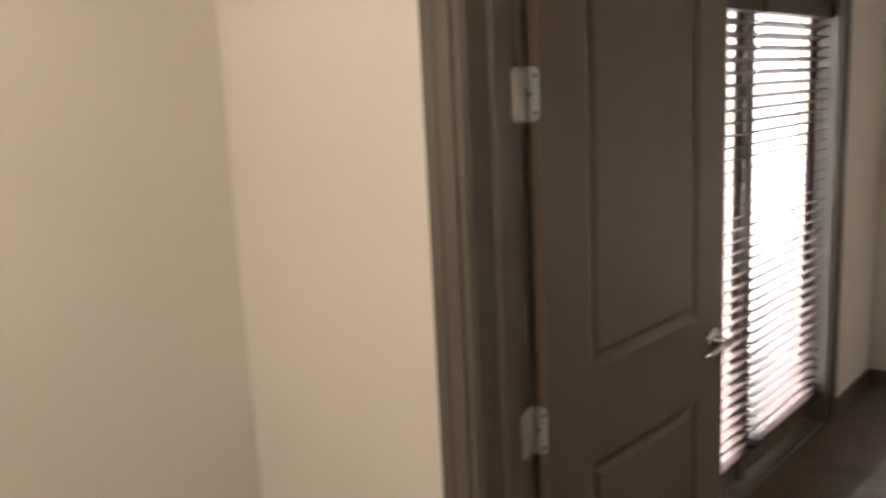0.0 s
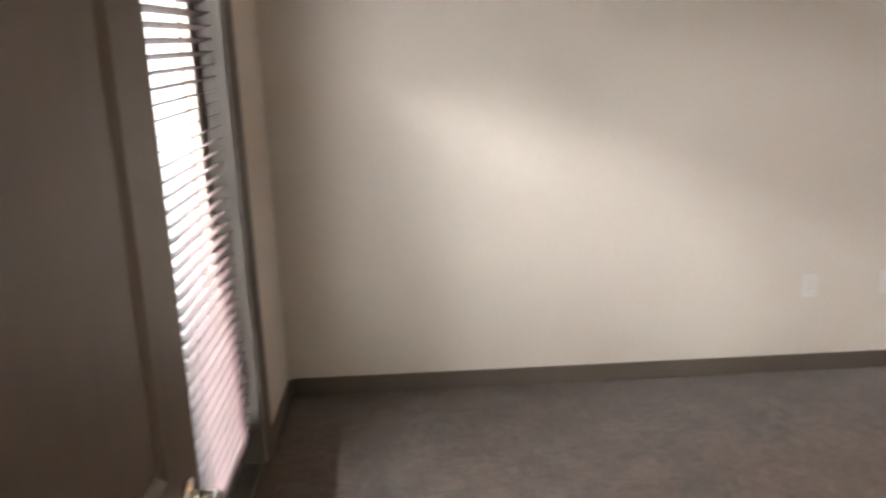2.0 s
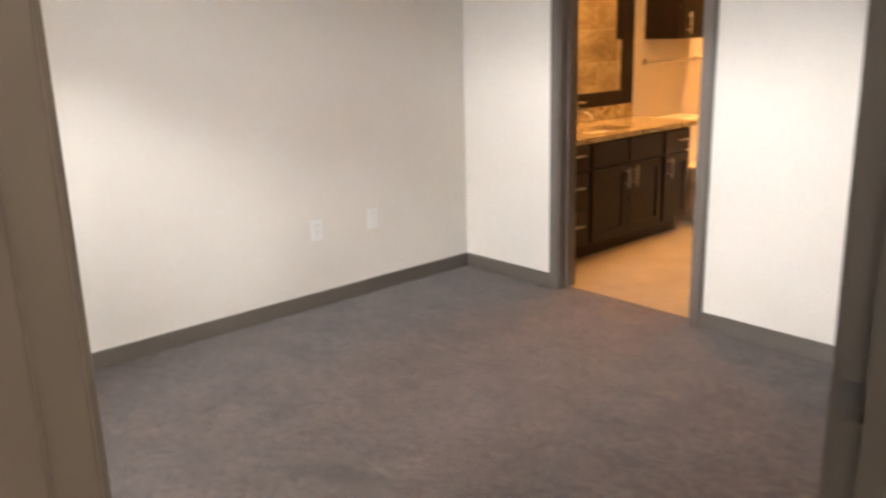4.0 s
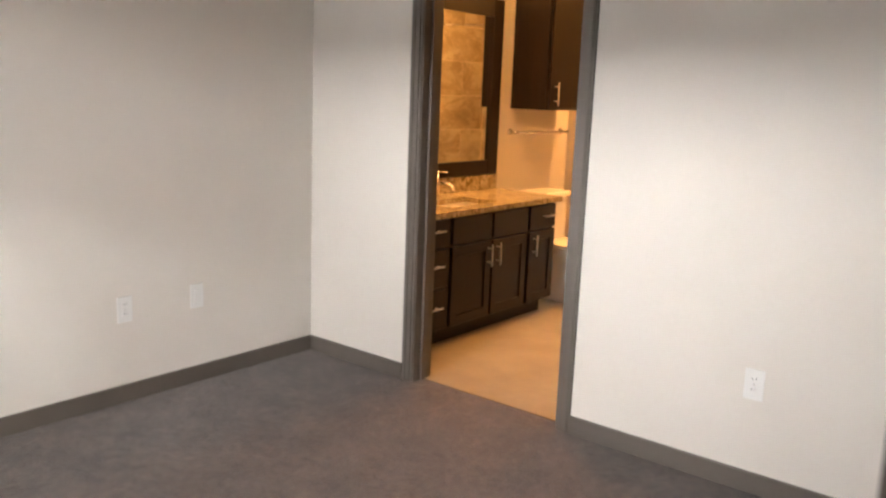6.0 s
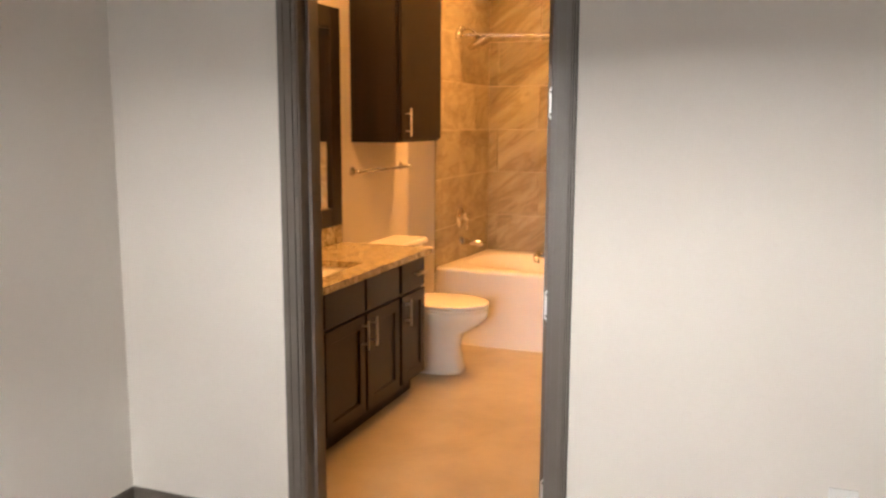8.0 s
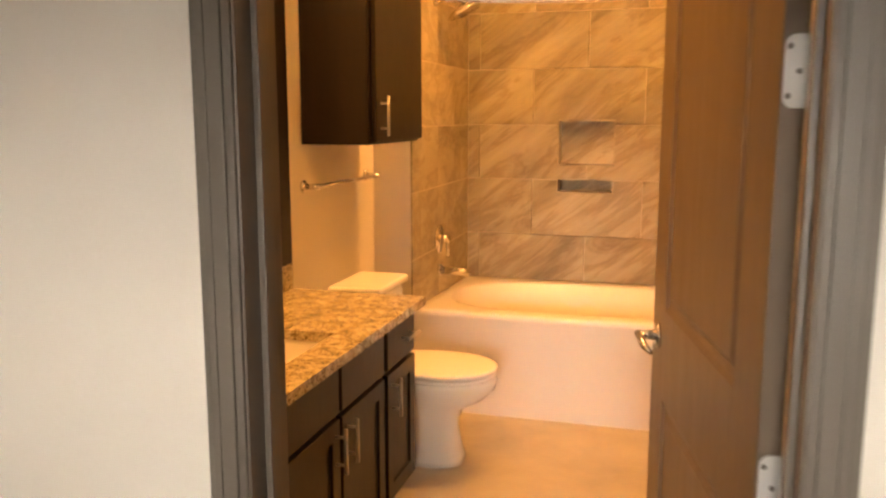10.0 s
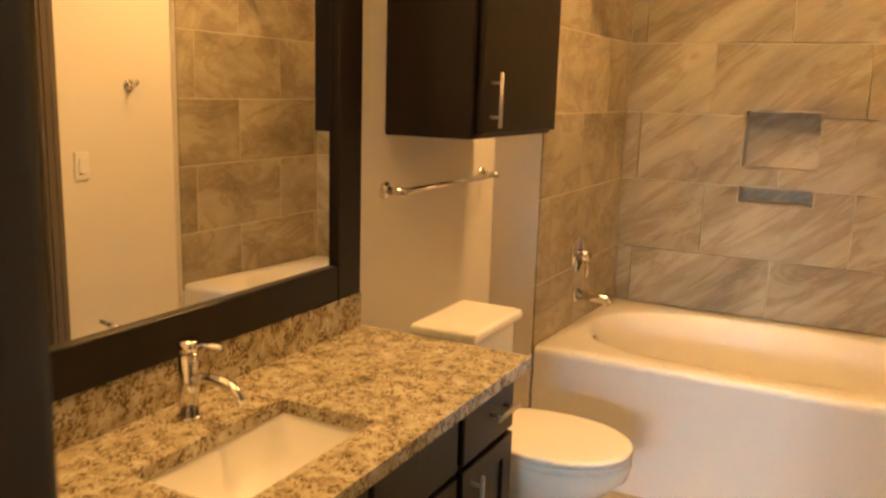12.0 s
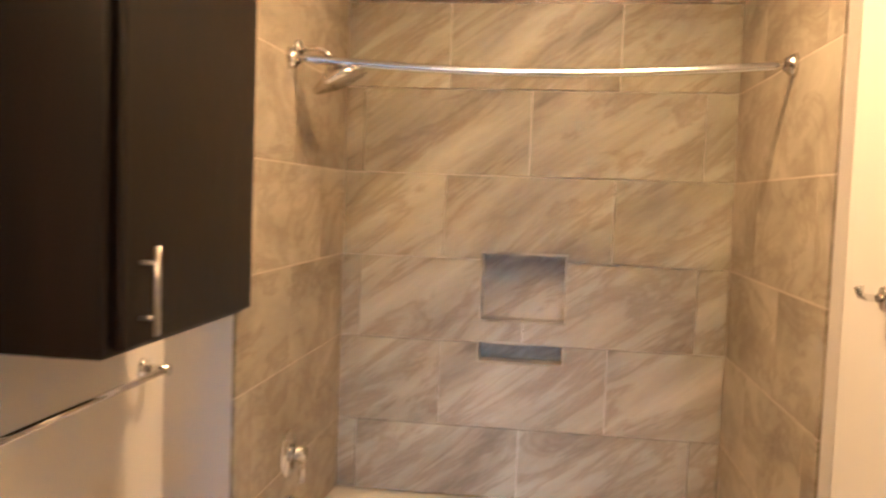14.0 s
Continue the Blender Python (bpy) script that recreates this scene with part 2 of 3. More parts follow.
# bedroom walls
structure("wall_west", boxed(-0.15, 0.0, SOUTH, 0.0, 0, CEIL), wall_paint, "off-white painted bedroom wall with fine texture", "wall")
bm = bmesh.new()
for r in cut_all((-0.15, ENTRY_X0, 0, CEIL), [(DOOR_X0 - 0.02, DOOR_X1 + 0.02, -1, DOOR_H + 0.02)]):
    box(bm, r[0], r[1], 0.0, WALL_B, r[2], r[3])
structure("wall_north", bm, wall_paint, "off-white painted wall with the bathroom doorway", "wall")
bm = bmesh.new()
for r in cut_all((-0.15, ENTRY_X0, 0, CEIL), [(FD_X0, FD_X1, -1, FD_H)]):
    box(bm, r[0], r[1], SOUTH - 0.16, SOUTH, r[2], r[3])
structure("wall_south", bm, wall_paint, "off-white painted wall around the glazed balcony doors", "wall")
bm = bmesh.new()
for r in cut_all((-4.24, WALL_B, 0, CEIL), [(ENTRY_Y0 - 0.02, ENTRY_Y1 + 0.02, -1, DOOR_H + 0.02)]):
    box(bm, ENTRY_X0, ENTRY_X1, r[0], r[1], r[2], r[3])
structure("wall_east", bm, wall_paint, "beige painted wall with the bedroom doorway", "wall")
# hall beyond the bedroom door
structure("wall_hall_south", boxed(ENTRY_X1, 5.3, -4.24, -4.09, 0, CEIL), wall_paint, "beige painted hall wall meeting the doorway wall", "wall")
structure("wall_hall_east", boxed(5.15, 5.3, -4.09, 0.0, 0, CEIL), wall_paint, "plain beige painted hall wall", "wall")
structure("wall_hall_north", boxed(ENTRY_X1, 5.15, -0.9, -0.75, 0, CEIL), wall_paint, "plain beige painted end wall of the hall", "wall")
# bathroom walls
structure("wall_bath_west", boxed(BATH_X0 - 0.12, BATH_X0, WALL_B, 3.9, 0, CEIL), wall_paint, "cream painted bathroom wall behind the vanity", "wall")
CLOSET_Y0, CLOSET_Y1 = 1.12, 1.945       # closet doorway in the bathroom's east wall
bm = bmesh.new()
for r in cut_all((WALL_B, 3.9, 0, CEIL), [(CLOSET_Y0 - 0.02, CLOSET_Y1 + 0.02, -1, DOOR_H + 0.02)]):
    box(bm, BATH_X1, BATH_X1 + 0.12, r[0], r[1], r[2], r[3])
structure("wall_bath_east", bm, wall_paint, "cream painted bathroom wall with hook and switch", "wall")
structure("wall_alcove_west", boxed(BATH_X0, ALC_X0 - 0.010, ALC_Y0 - 0.01, 3.9, 0, CEIL), wall_paint, "painted return wall at the end of the bathtub", "wall")
structure("wall_alcove_east", boxed(ALC_X1 + 0.010, BATH_X1 - 0.001, ALC_Y0 - 0.01, 3.9, 0, CEIL), wall_paint, "cream painted return beside the tiled tub alcove", "wall")

# niches in the tiled back wall
NICHE = (0.705, 1.035, 1.140, 1.408)
SLOT = (0.703, 1.033, 0.980, 1.066)
bm = bmesh.new()
for r in cut_all((ALC_X0 - 0.010, BATH_X1, 0, CEIL), [NICHE, SLOT]):
    box(bm, r[0], r[1], ALC_Y1 + 0.010, ALC_Y1 + 0.10, r[2], r[3])
box(bm, ALC_X0 - 0.010, BATH_X1, ALC_Y1 + 0.10, ALC_Y1 + 0.16, 0, CEIL)
wall_back = structure("wall_bath_north", bm, grout, "grouted backing of the tiled bathtub wall", "wall")


# ---- trim ----
def baseboard(name, x0, x1, y0, y1):
    bm = boxed(x0, x1, y0, y1, 0, 0.082, bevel=0.004)
    structure(name, bm, trim_paint, "taupe-grey painted baseboard", "baseboard")


baseboard("baseboard_west", 0.0, 0.014, SOUTH + 0.014, -0.014)
baseboard("baseboard_north_1", 0.0, DOOR_X0 - 0.070, -0.014, 0.0)
baseboard("baseboard_north_2", DOOR_X1 + 0.072, ENTRY_X0, -0.014, 0.0)
baseboard("baseboard_south_1", 0.014, FD_X0 - 0.09, SOUTH, SOUTH + 0.014)
baseboard("baseboard_south_2", FD_X1 + 0.09, ENTRY_X0, SOUTH, SOUTH + 0.014)
baseboard("baseboard_hall", ENTRY_X1, 5.15, -4.09, -4.076)
baseboard("baseboard_bath_1", BATH_X1 - 0.013, BATH_X1, WALL_B + 0.02, CLOSET_Y0 - 0.09)
baseboard("baseboard_bath_2", BATH_X1 - 0.013, BATH_X1, CLOSET_Y1 + 0.09, ALC_Y0 - 0.02)


def casing_profile(bm, axis, side, a, b, lo, hi, face, depth):
    """Upright casing board with a stepped moulding. axis 'x': the wall runs along x, the board spans a..b on it."""
    steps = ((0.0, 1.0, 0.55), (0.12, 0.80, 0.85), (0.20, 0.42, 1.0))
    for u0, u1, d in steps:
        p, q = a + (b - a) * u0, a + (b - a) * u1
        f0, f1 = sorted((face, face + side * depth * d))
        p, q = sorted((p, q))
        if axis == "x":
            box(bm, p, q, f0, f1, lo, hi, bevel=0.002)
        else:
            box(bm, f0, f1, p, q, lo, hi, bevel=0.002)


# bathroom doorway: jambs, stops and casings
frame_bath = tagged(new("door_frame_bath"), "taupe-grey painted frame of the bathroom doorway", "door frame", "", "structure")
JAMB = 0.018
for x0, x1 in ((DOOR_X0 - JAMB, DOOR_X0), (DOOR_X1, DOOR_X1 + JAMB)):
    part("jamb", boxed(x0, x1, -0.004, WALL_B + 0.004, 0, DOOR_H + 0.018, bevel=0.002), trim_paint, frame_bath)
part("head_jamb", boxed(DOOR_X0, DOOR_X1, -0.004, WALL_B + 0.004, DOOR_H, DOOR_H + 0.018), trim_paint, frame_bath)
for x0, x1 in ((DOOR_X0, DOOR_X0 + 0.012), (DOOR_X1 - 0.012, DOOR_X1)):
    part("door_stop", boxed(x0, x1, 0.045, 0.080, 0, DOOR_H, bevel=0.002), trim_paint, frame_bath)
for side, face in ((-1, 0.0), (1, WALL_B)):
    bm = bmesh.new()
    casing_profile(bm, "x", side, DOOR_X0 - 0.072, DOOR_X0 - 0.004, 0, DOOR_H + 0.07, face, 0.020)
    part("casing", bm, trim_paint, frame_bath)
    bm = bmesh.new()
    casing_profile(bm, "x", side, DOOR_X1 + 0.072, DOOR_X1 + 0.004, 0, DOOR_H + 0.07, face, 0.020)
    part("casing", bm, trim_paint, frame_bath)
    f0, f1 = sorted((face, face + side * 0.019))
    part("head_casing", boxed(DOOR_X0 - 0.004, DOOR_X1 + 0.004, f0, f1, DOOR_H + 0.004, DOOR_H + 0.07, bevel=0.003), trim_paint, frame_bath)

# bedroom doorway
frame_entry = tagged(new("door_frame_entry"), "taupe-grey painted frame of the bedroom doorway", "door frame", "", "structure")
for y0, y1 in ((ENTRY_Y0 - JAMB, ENTRY_Y0), (ENTRY_Y1, ENTRY_Y1 + JAMB)):
    part("jamb", boxed(ENTRY_X0 - 0.004, ENTRY_X1 + 0.004, y0, y1, 0, DOOR_H + 0.018, bevel=0.002), trim_paint, frame_entry)
part("head_jamb", boxed(ENTRY_X0 - 0.004, ENTRY_X1 + 0.004, ENTRY_Y0, ENTRY_Y1, DOOR_H, DOOR_H + 0.018), trim_paint, frame_entry)
for y0, y1 in ((ENTRY_Y0, ENTRY_Y0 + 0.012), (ENTRY_Y1 - 0.012, ENTRY_Y1)):
    part("door_stop", boxed(ENTRY_X0 + 0.045, ENTRY_X0 + 0.085, y0, y1, 0, DOOR_H, bevel=0.002), trim_paint, frame_entry)
for side, face in ((-1, ENTRY_X0), (1, ENTRY_X1)):
    for a, b in ((ENTRY_Y0 - 0.100, ENTRY_Y0 - 0.005), (ENTRY_Y1 + 0.100, ENTRY_Y1 + 0.005)):
        bm = bmesh.new()
        casing_profile(bm, "y", side, a, b, 0, DOOR_H + 0.07, face, 0.020)
        part("casing", bm, trim_paint, frame_entry)
    f0, f1 = sorted((face, face + side * 0.019))
    part("head_casing", boxed(f0, f1, ENTRY_Y0 - 0.005, ENTRY_Y1 + 0.005, DOOR_H + 0.004, DOOR_H + 0.07, bevel=0.003), trim_paint, frame_entry)
part("strike_plate", boxed(ENTRY_X0 + 0.012, ENTRY_X0 + 0.040, ENTRY_Y1 - 0.002, ENTRY_Y1, 0.885, 0.945, bevel=0.0008), dark_metal, frame_entry, "small metal strike plate with a dark latch hole")


# ---- doors ----
def panel_ring(bm, x0, x1, z0, z1, y, sign):
    """A moulded raised panel on one face of a leaf: bead, groove and field. sign: the way out of the face."""
    prof = ((0.0, 0.0), (0.012, -0.007), (0.024, -0.009), (0.040, -0.003), (0.055, -0.003))
    rings = []
    for inset, d in prof:
        rings.append([bm.verts.new((x, y + sign * d, z)) for x, z in ((x0 + inset, z0 + inset), (x1 - inset, z0 + inset), (x1 - inset, z1 - inset), (x0 + inset, z1 - inset))])
    loft(bm, rings, False, True)


def hinge_plate(x0, x1, near, far, hz, r=0.016, half=0.051):
    """A butt hinge plate across x0..x1, square at the knuckle (near) and rounded at far."""
    s = 1 if far > near else -1
    line = [(near, hz - half), (near, hz + half)]
    for k in range(7):
        w = math.pi / 2 * k / 6
        line.append((far - s * r + s * r * math.sin(w), hz + half - r + r * math.cos(w)))
    for k in range(7):
        w = math.pi / 2 * k / 6
        line.append((far - s * r + s * r * math.cos(w), hz - half + r - r * math.sin(w)))
    bm = bmesh.new()
    loft(bm, [[bm.verts.new((x, y, z)) for y, z in line] for x in (x0, x1)], True, True)
    return bm


def leaf(name, width, label, hinge_z, m, stiles=(0.135, 0.125), lever_z=0.88, category="door"):
    """A two-panel door leaf: hinge edge at x = 0, face at y = 0 and y = -0.035, from z = 0.012."""
    ob = tagged(new(name), label, category, "", "structure")
    T, z0, z1 = 0.036, 0.012, DOOR_H - 0.004
    s0, s1 = stiles[0], width - stiles[1]
    panels = [(s0, s1, 0.22, 0.775), (s0, s1, 0.985, DOOR_H - 0.16)]
    bm = bmesh.new()
    for r in cut_all((0.0, width, z0, z1), panels):
        box(bm, r[0], r[1], -T, 0, r[2], r[3])
    for p in panels:
        panel_ring(bm, *p, 0.0, 1)
        panel_ring(bm, *p, -T, -1)
    part("slab", bm, door_paint, ob)
    for sign, y in ((1, 0.0), (-1, -T)):
        lever = bmesh.new()
        cx, cz = width - 0.062, lever_z
        tube(lever, [(cx, y, cz), (cx, y + sign * 0.007, cz)], 0.032, 24)
        tube(lever, [(cx, y + sign * 0.007, cz), (cx, y + sign * 0.045, cz)], [0.013, 0.010], 16)
        tube(lever, [(cx + 0.004, y + sign * 0.046, cz), (cx - 0.05, y + sign * 0.052, cz + 0.004), (cx - 0.095, y + sign * 0.050, cz - 0.002), (cx - 0.118, y + sign * 0.040, cz - 0.010)], [0.011, 0.0095, 0.0085, 0.006], 12)
        part("lever_handle", lever, chrome, ob, "polished chrome lever handle", True)
    part("latch_plate", boxed(width - 0.0005, width + 0.0012, -T + 0.006, -0.006, lever_z - 0.03, lever_z + 0.03), nickel, ob)
    for hz in hinge_z:
        h = hinge_plate(-0.0022, -0.0004, -T - 0.004, -0.003, hz)
        plate = part("hinge_leaf", h, hinge_metal, ob, "satin metal butt hinge")
        for dy, dz in ((-0.010, 0.034), (-0.024, 0.0), (-0.010, -0.034)):
            bm = bmesh.new()
            tube(bm, [(-0.0020, dy, hz + dz), (-0.0028, dy, hz + dz)], 0.0046, 10)
            part("screw", bm, dark_metal, plate)
        for j in range(5):
            k = bmesh.new()
            z = hz - 0.051 + j * 0.0204
            tube(k, [(-0.006, -T - 0.006, z + 0.0006), (-0.006, -T - 0.006, z + 0.0198)], 0.0072, 12)
            part("hinge_knuckle", k, hinge_metal, ob)
    ob.matrix_world = m
    return ob


# closet doorway and the plain closet behind it
frame_closet = tagged(new("door_frame_closet"), "taupe-grey painted frame of the closet doorway", "door frame", "", "structure")
for y0, y1 in ((CLOSET_Y0 - JAMB, CLOSET_Y0), (CLOSET_Y1, CLOSET_Y1 + JAMB)):
    part("jamb", boxed(BATH_X1 - 0.004, BATH_X1 + 0.124, y0, y1, 0, DOOR_H + 0.018, bevel=0.002), trim_paint, frame_closet)
part("head_jamb", boxed(BATH_X1 - 0.004, BATH_X1 + 0.124, CLOSET_Y0, CLOSET_Y1, DOOR_H, DOOR_H + 0.018), trim_paint, frame_closet)
for a, b in ((CLOSET_Y0 - 0.075, CLOSET_Y0 - 0.005), (CLOSET_Y1 + 0.085, CLOSET_Y1 + 0.005)):
    bm = bmesh.new()
    casing_profile(bm, "y", -1, a, b, 0, DOOR_H + 0.07, BATH_X1, 0.020)
    part("casing", bm, trim_paint, frame_closet)
part("strike_plate", boxed(BATH_X1 + 0.05, BATH_X1 + 0.08, CLOSET_Y1 - 0.002, CLOSET_Y1, 0.885, 0.945), nickel, frame_closet)
structure("floor_closet", boxed(1.82, 3.2, 0.2, 2.9, -0.12, -0.002), carpet, "brown-grey carpet in the closet", "carpet")
structure("wall_closet_east", boxed(3.0, 3.12, 0.2, 2.8, 0, CEIL), wall_paint, "plain painted closet wall", "wall")
structure("wall_closet_south", boxed(BATH_X1 + 0.12, 3.0, WALL_B + 0.1, WALL_B + 0.2, 0, CEIL), wall_paint, "plain painted closet side wall", "wall")
structure("wall_closet_north", boxed(BATH_X1 + 0.12, 3.0, 2.7, 2.8, 0, CEIL), wall_paint, "plain painted closet end wall", "wall")

HINGES = (0.24, 0.90, 1.565, 2.22)

leaf("door_1", 0.765, "open taupe-brown two-panel bedroom door with chrome lever", HINGES,
     pose(ENTRY_X0 - 0.030, -3.362, 0, 0, 0, 178.2) @ Matrix.Diagonal((1, -1, 1, 1)) @ pose(0, 0.040, 0), (0.148, 0.136), 0.915)
HINGES_BATH = (0.26, 0.875, 1.49, 2.105)
leaf("door_2", 0.810, "open taupe-brown two-panel bathroom door with chrome lever", HINGES_BATH,
     pose(DOOR_X1 - 0.003, WALL_B + 0.006, 0, 0, 0, 102.5) @ pose(0, 0.040, 0), lever_z=0.912)
for hz in HINGES:
    plate = hinge_plate(0, 0.002, 0.0, 0.027, hz)
    bmesh.ops.transform(plate, matrix=pose(ENTRY_X0 - 0.003, ENTRY_Y0 + 0.002, 0, 0, 0, -90), verts=plate.verts)
    part("hinge_plate", plate, nickel, frame_entry, "satin metal butt hinge")
for hz in HINGES_BATH:
    part("hinge_plate", hinge_plate(DOOR_X1 - 0.002, DOOR_X1, WALL_B - 0.004, WALL_B - 0.034, hz, half=0.045), nickel, frame_bath, "satin metal butt hinge")


# ---- glazed balcony doors with blinds ----
def balcony_leaf(name, x0, x1):
    y1 = SOUTH - 0.095
    y0 = y1 - 0.045
    ob = tagged(new(name), "closed taupe-painted glazed balcony door with full-height glass", "glazed door", "balcony doors", "structure")
    g = (x0 + 0.092, x1 - 0.092, 0.17, 1.825)
    for name_, r in (("stile", (x0, g[0], 0.012, FD_H - 0.022)), ("stile", (g[1], x1, 0.012, FD_H - 0.022)), ("bottom_rail", (g[0], g[1], 0.012, g[2])), ("top_rail", (g[0], g[1], g[3], FD_H - 0.022))):
        part(name_, boxed(r[0], r[1], y0, y1, r[2], r[3], bevel=0.003), trim_paint, ob)
    pane = part("pane", boxed(g[0], g[1], (y0 + y1) / 2 - 0.003, (y0 + y1) / 2 + 0.003, g[2], g[3]), glass, ob)
    pane.visible_shadow = False
    # a blind of dark wooden slats hung on the leaf
    blind = thing("window_blind", "dark brown wooden slat blind, slats open, hung on the balcony door", "blind", "blinds on the balcony doors")
    b0, b1, yc = x0 + 0.015, x1 - 0.015, y1 + 0.036
    part("headrail", boxed(b0, b1, y1 + 0.002, y1 + 0.068, 1.80, 1.865, bevel=0.004), blind_wood, blind)
    part("bottom_rail", boxed(b0, b1, y1 + 0.012, y1 + 0.060, 0.135, 0.152, bevel=0.004), blind_wood, blind)
    slat = mesh_of("slat", boxed(b0, b1, -0.0225, 0.0225, -0.0014, 0.0014), blind_wood)
    count = 38
    for i in range(count):
        s = new("slat", slat)
        s.parent = blind
        s.matrix_basis = pose(0, yc, 0.180 + i * 0.0428, 18 + random.uniform(-1.5, 1.5))
    for x in (b0 + 0.10, b1 - 0.10):
        for y in (yc - 0.026, yc + 0.026):
            bm = bmesh.new()
            tube(bm, [(x, y, 0.145), (x, y, 1.81)], 0.0011, 6)
            part("ladder_cord", bm, blind_wood, blind)


# Added panel beyond the doors; its emission stands in for the bright outdoors.
sky_glow, t_, b_ = shader("outdoor_glow", (0.8, 0.8, 0.8), 0.9)
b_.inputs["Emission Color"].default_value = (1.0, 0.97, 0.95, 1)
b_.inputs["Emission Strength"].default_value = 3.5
structure("backdrop", boxed(-60, 30, -11.2, -11.0, -16, 3.7), sky_glow, "plain glowing panel that stands in for the overexposed outdoor distance", "backdrop")
structure("balcony_slab", boxed(-0.2, 3.1, -3.95, SOUTH - 0.162, -0.20, -0.02), ceiling_paint, "pale concrete balcony slab outside the glazed doors", "balcony")
frame_fd = tagged(new("door_frame_balcony"), "taupe-painted frame and casing around the balcony doors", "door frame", "", "structure")
for x0, x1 in ((FD_X0, FD_X0 + 0.02), (FD_X1 - 0.02, FD_X1)):
    part("jamb", boxed(x0, x1, SOUTH - 0.158, SOUTH - 0.002, 0, FD_H, bevel=0.002), trim_paint, frame_fd)
part("head_jamb", boxed(FD_X0 + 0.02, FD_X1 - 0.02, SOUTH - 0.158, SOUTH - 0.002, FD_H - 0.02, FD_H), trim_paint, frame_fd)
part("sill", boxed(FD_X0 + 0.02, FD_X1 - 0.02, SOUTH - 0.158, SOUTH - 0.01, -0.01, 0.010, bevel=0.002), nickel, frame_fd, "metal door sill")
for a, b in ((FD_X0 - 0.075, FD_X0 - 0.002), (FD_X1 + 0.075, FD_X1 + 0.002)):
    bm = bmesh.new()
    casing_profile(bm, "x", 1, a, b, 0, FD_H + 0.07, SOUTH, 0.020)
    part("casing", bm, trim_paint, frame_fd)
part("head_casing", boxed(FD_X0 - 0.002, FD_X1 + 0.002, SOUTH, SOUTH + 0.019, FD_H + 0.002, FD_H + 0.07, bevel=0.003), trim_paint, frame_fd)
MEET = (FD_X0 + FD_X1) / 2
balcony_leaf("balcony_door_1", FD_X0 + 0.022, MEET - 0.002)
balcony_leaf("balcony_door_2", MEET + 0.002, FD_X1 - 0.022)
part("astragal", boxed(MEET - 0.028, MEET + 0.028, SOUTH - 0.093, SOUTH - 0.075, 0.012, FD_H - 0.024, bevel=0.004), trim_paint, frame_fd)


# ---- wall plates ----
def outlet(x, y, z, turn, blank=False):
    ob = thing("wall_plate" if blank else "wall_outlet", "blank white wall plate low on the wall" if blank else "white duplex outlet low on the painted wall", "wall plate" if blank else "outlet", "" if blank else "bedroom outlets")
    part("plate", boxed(-0.036, 0.036, -0.006, 0.0, -0.058, 0.058, bevel=0.0025), plastic, ob)
    if not blank:
        for dz in (-0.0205, 0.0205):
            bm = bmesh.new()
            r0 = oval(bm, 0, dz, -0.006, 0.0165, 0.0155, 3.5, 24)
            for v in r0:
                v.co = (v.co.x, -0.006, v.co.y)
            r1 = [bm.verts.new((v.co.x, -0.0085, v.co.z)) for v in r0]
            loft(bm, [r0, r1], False, True)
            sock = part("socket", bm, plastic, ob)
            for sx, h in ((-0.0065, 0.0085), (0.0065, 0.0070)):
                part("slot", boxed(sx - 0.0011, sx + 0.0011, -0.0090, -0.0084, dz + 0.003 - h / 2, dz + 0.003 + h / 2), dark_slot, sock)
        bm = bmesh.new()
        tube(bm, [(0, -0.006, 0), (0, -0.0074, 0)], 0.0032, 10)
        part("screw", bm, nickel, ob)
    else:
        bm = boxed(-0.016, 0.016, -0.0085, -0.006, -0.032, 0.032, bevel=0.001)
        part("insert", bm, plastic, ob)
    ob.matrix_world = pose(x, y, z, 0, 0, turn)
    return ob


outlet(0.0, -1.095, 0.425, 90)
outlet(0.0, -0.725, 0.425, 90, True)
outlet(2.385, 0.0, 0.415, 0)
ob = thing("light_switch", "cream rocker light switch on the painted bathroom wall", "light switch")
part("plate", boxed(-0.036, 0.036, -0.006, 0, -0.058, 0.058, bevel=0.0025), plastic, ob)
part("rocker", boxed(-0.016, 0.016, -0.010, -0.006, -0.033, 0.033, bevel=0.002), plastic, ob)
ob.matrix_world = pose(BATH_X1, 2.135, 1.095, 0, 0, -90)
ob = thing("robe_hook", "polished chrome robe hook on the painted bathroom wall", "hook")
bm = bmesh.new()
tube(bm, [(0, 0, 0), (0, -0.008, 0)], 0.025, 24)
part("rosette", bm, chrome, ob, "", True)
bm = bmesh.new()
tube(bm, [(0, -0.006, 0), (0, -0.035, 0), (0, -0.05, 0.004), (0, -0.055, 0.022)], [0.009, 0.008, 0.008, 0.010], 12)
part("prong", bm, chrome, ob, "", True)
ob.matrix_world = pose(BATH_X1, 2.40, 1.432, 0, 0, -90)

# ---- vanity ----
CT = 0.775        # worktop height
VY0, VY1 = WALL_B + 0.004, 1.712
FRONT = 0.478
vanity = thing("vanity_cabinet", "espresso-stained wooden vanity with shaker doors and bar pulls", "vanity")
bm = boxed(BATH_X0 + 0.002, FRONT - 0.021, VY0, VY1 - 0.004, 0.095, 0.56)
for r in cut_all((BATH_X0 + 0.002, FRONT - 0.021, VY0, VY1 - 0.004), [(0.11, 0.445, 0.64, 1.19)]):
    box(bm, r[0], r[1], r[2], r[3], 0.56, CT - 0.032)
part("body", bm, espresso, vanity)
part("toe_kick", boxed(BATH_X0 + 0.002, 0.405, VY0, VY1 - 0.035, -0.004, 0.095), espresso, vanity)


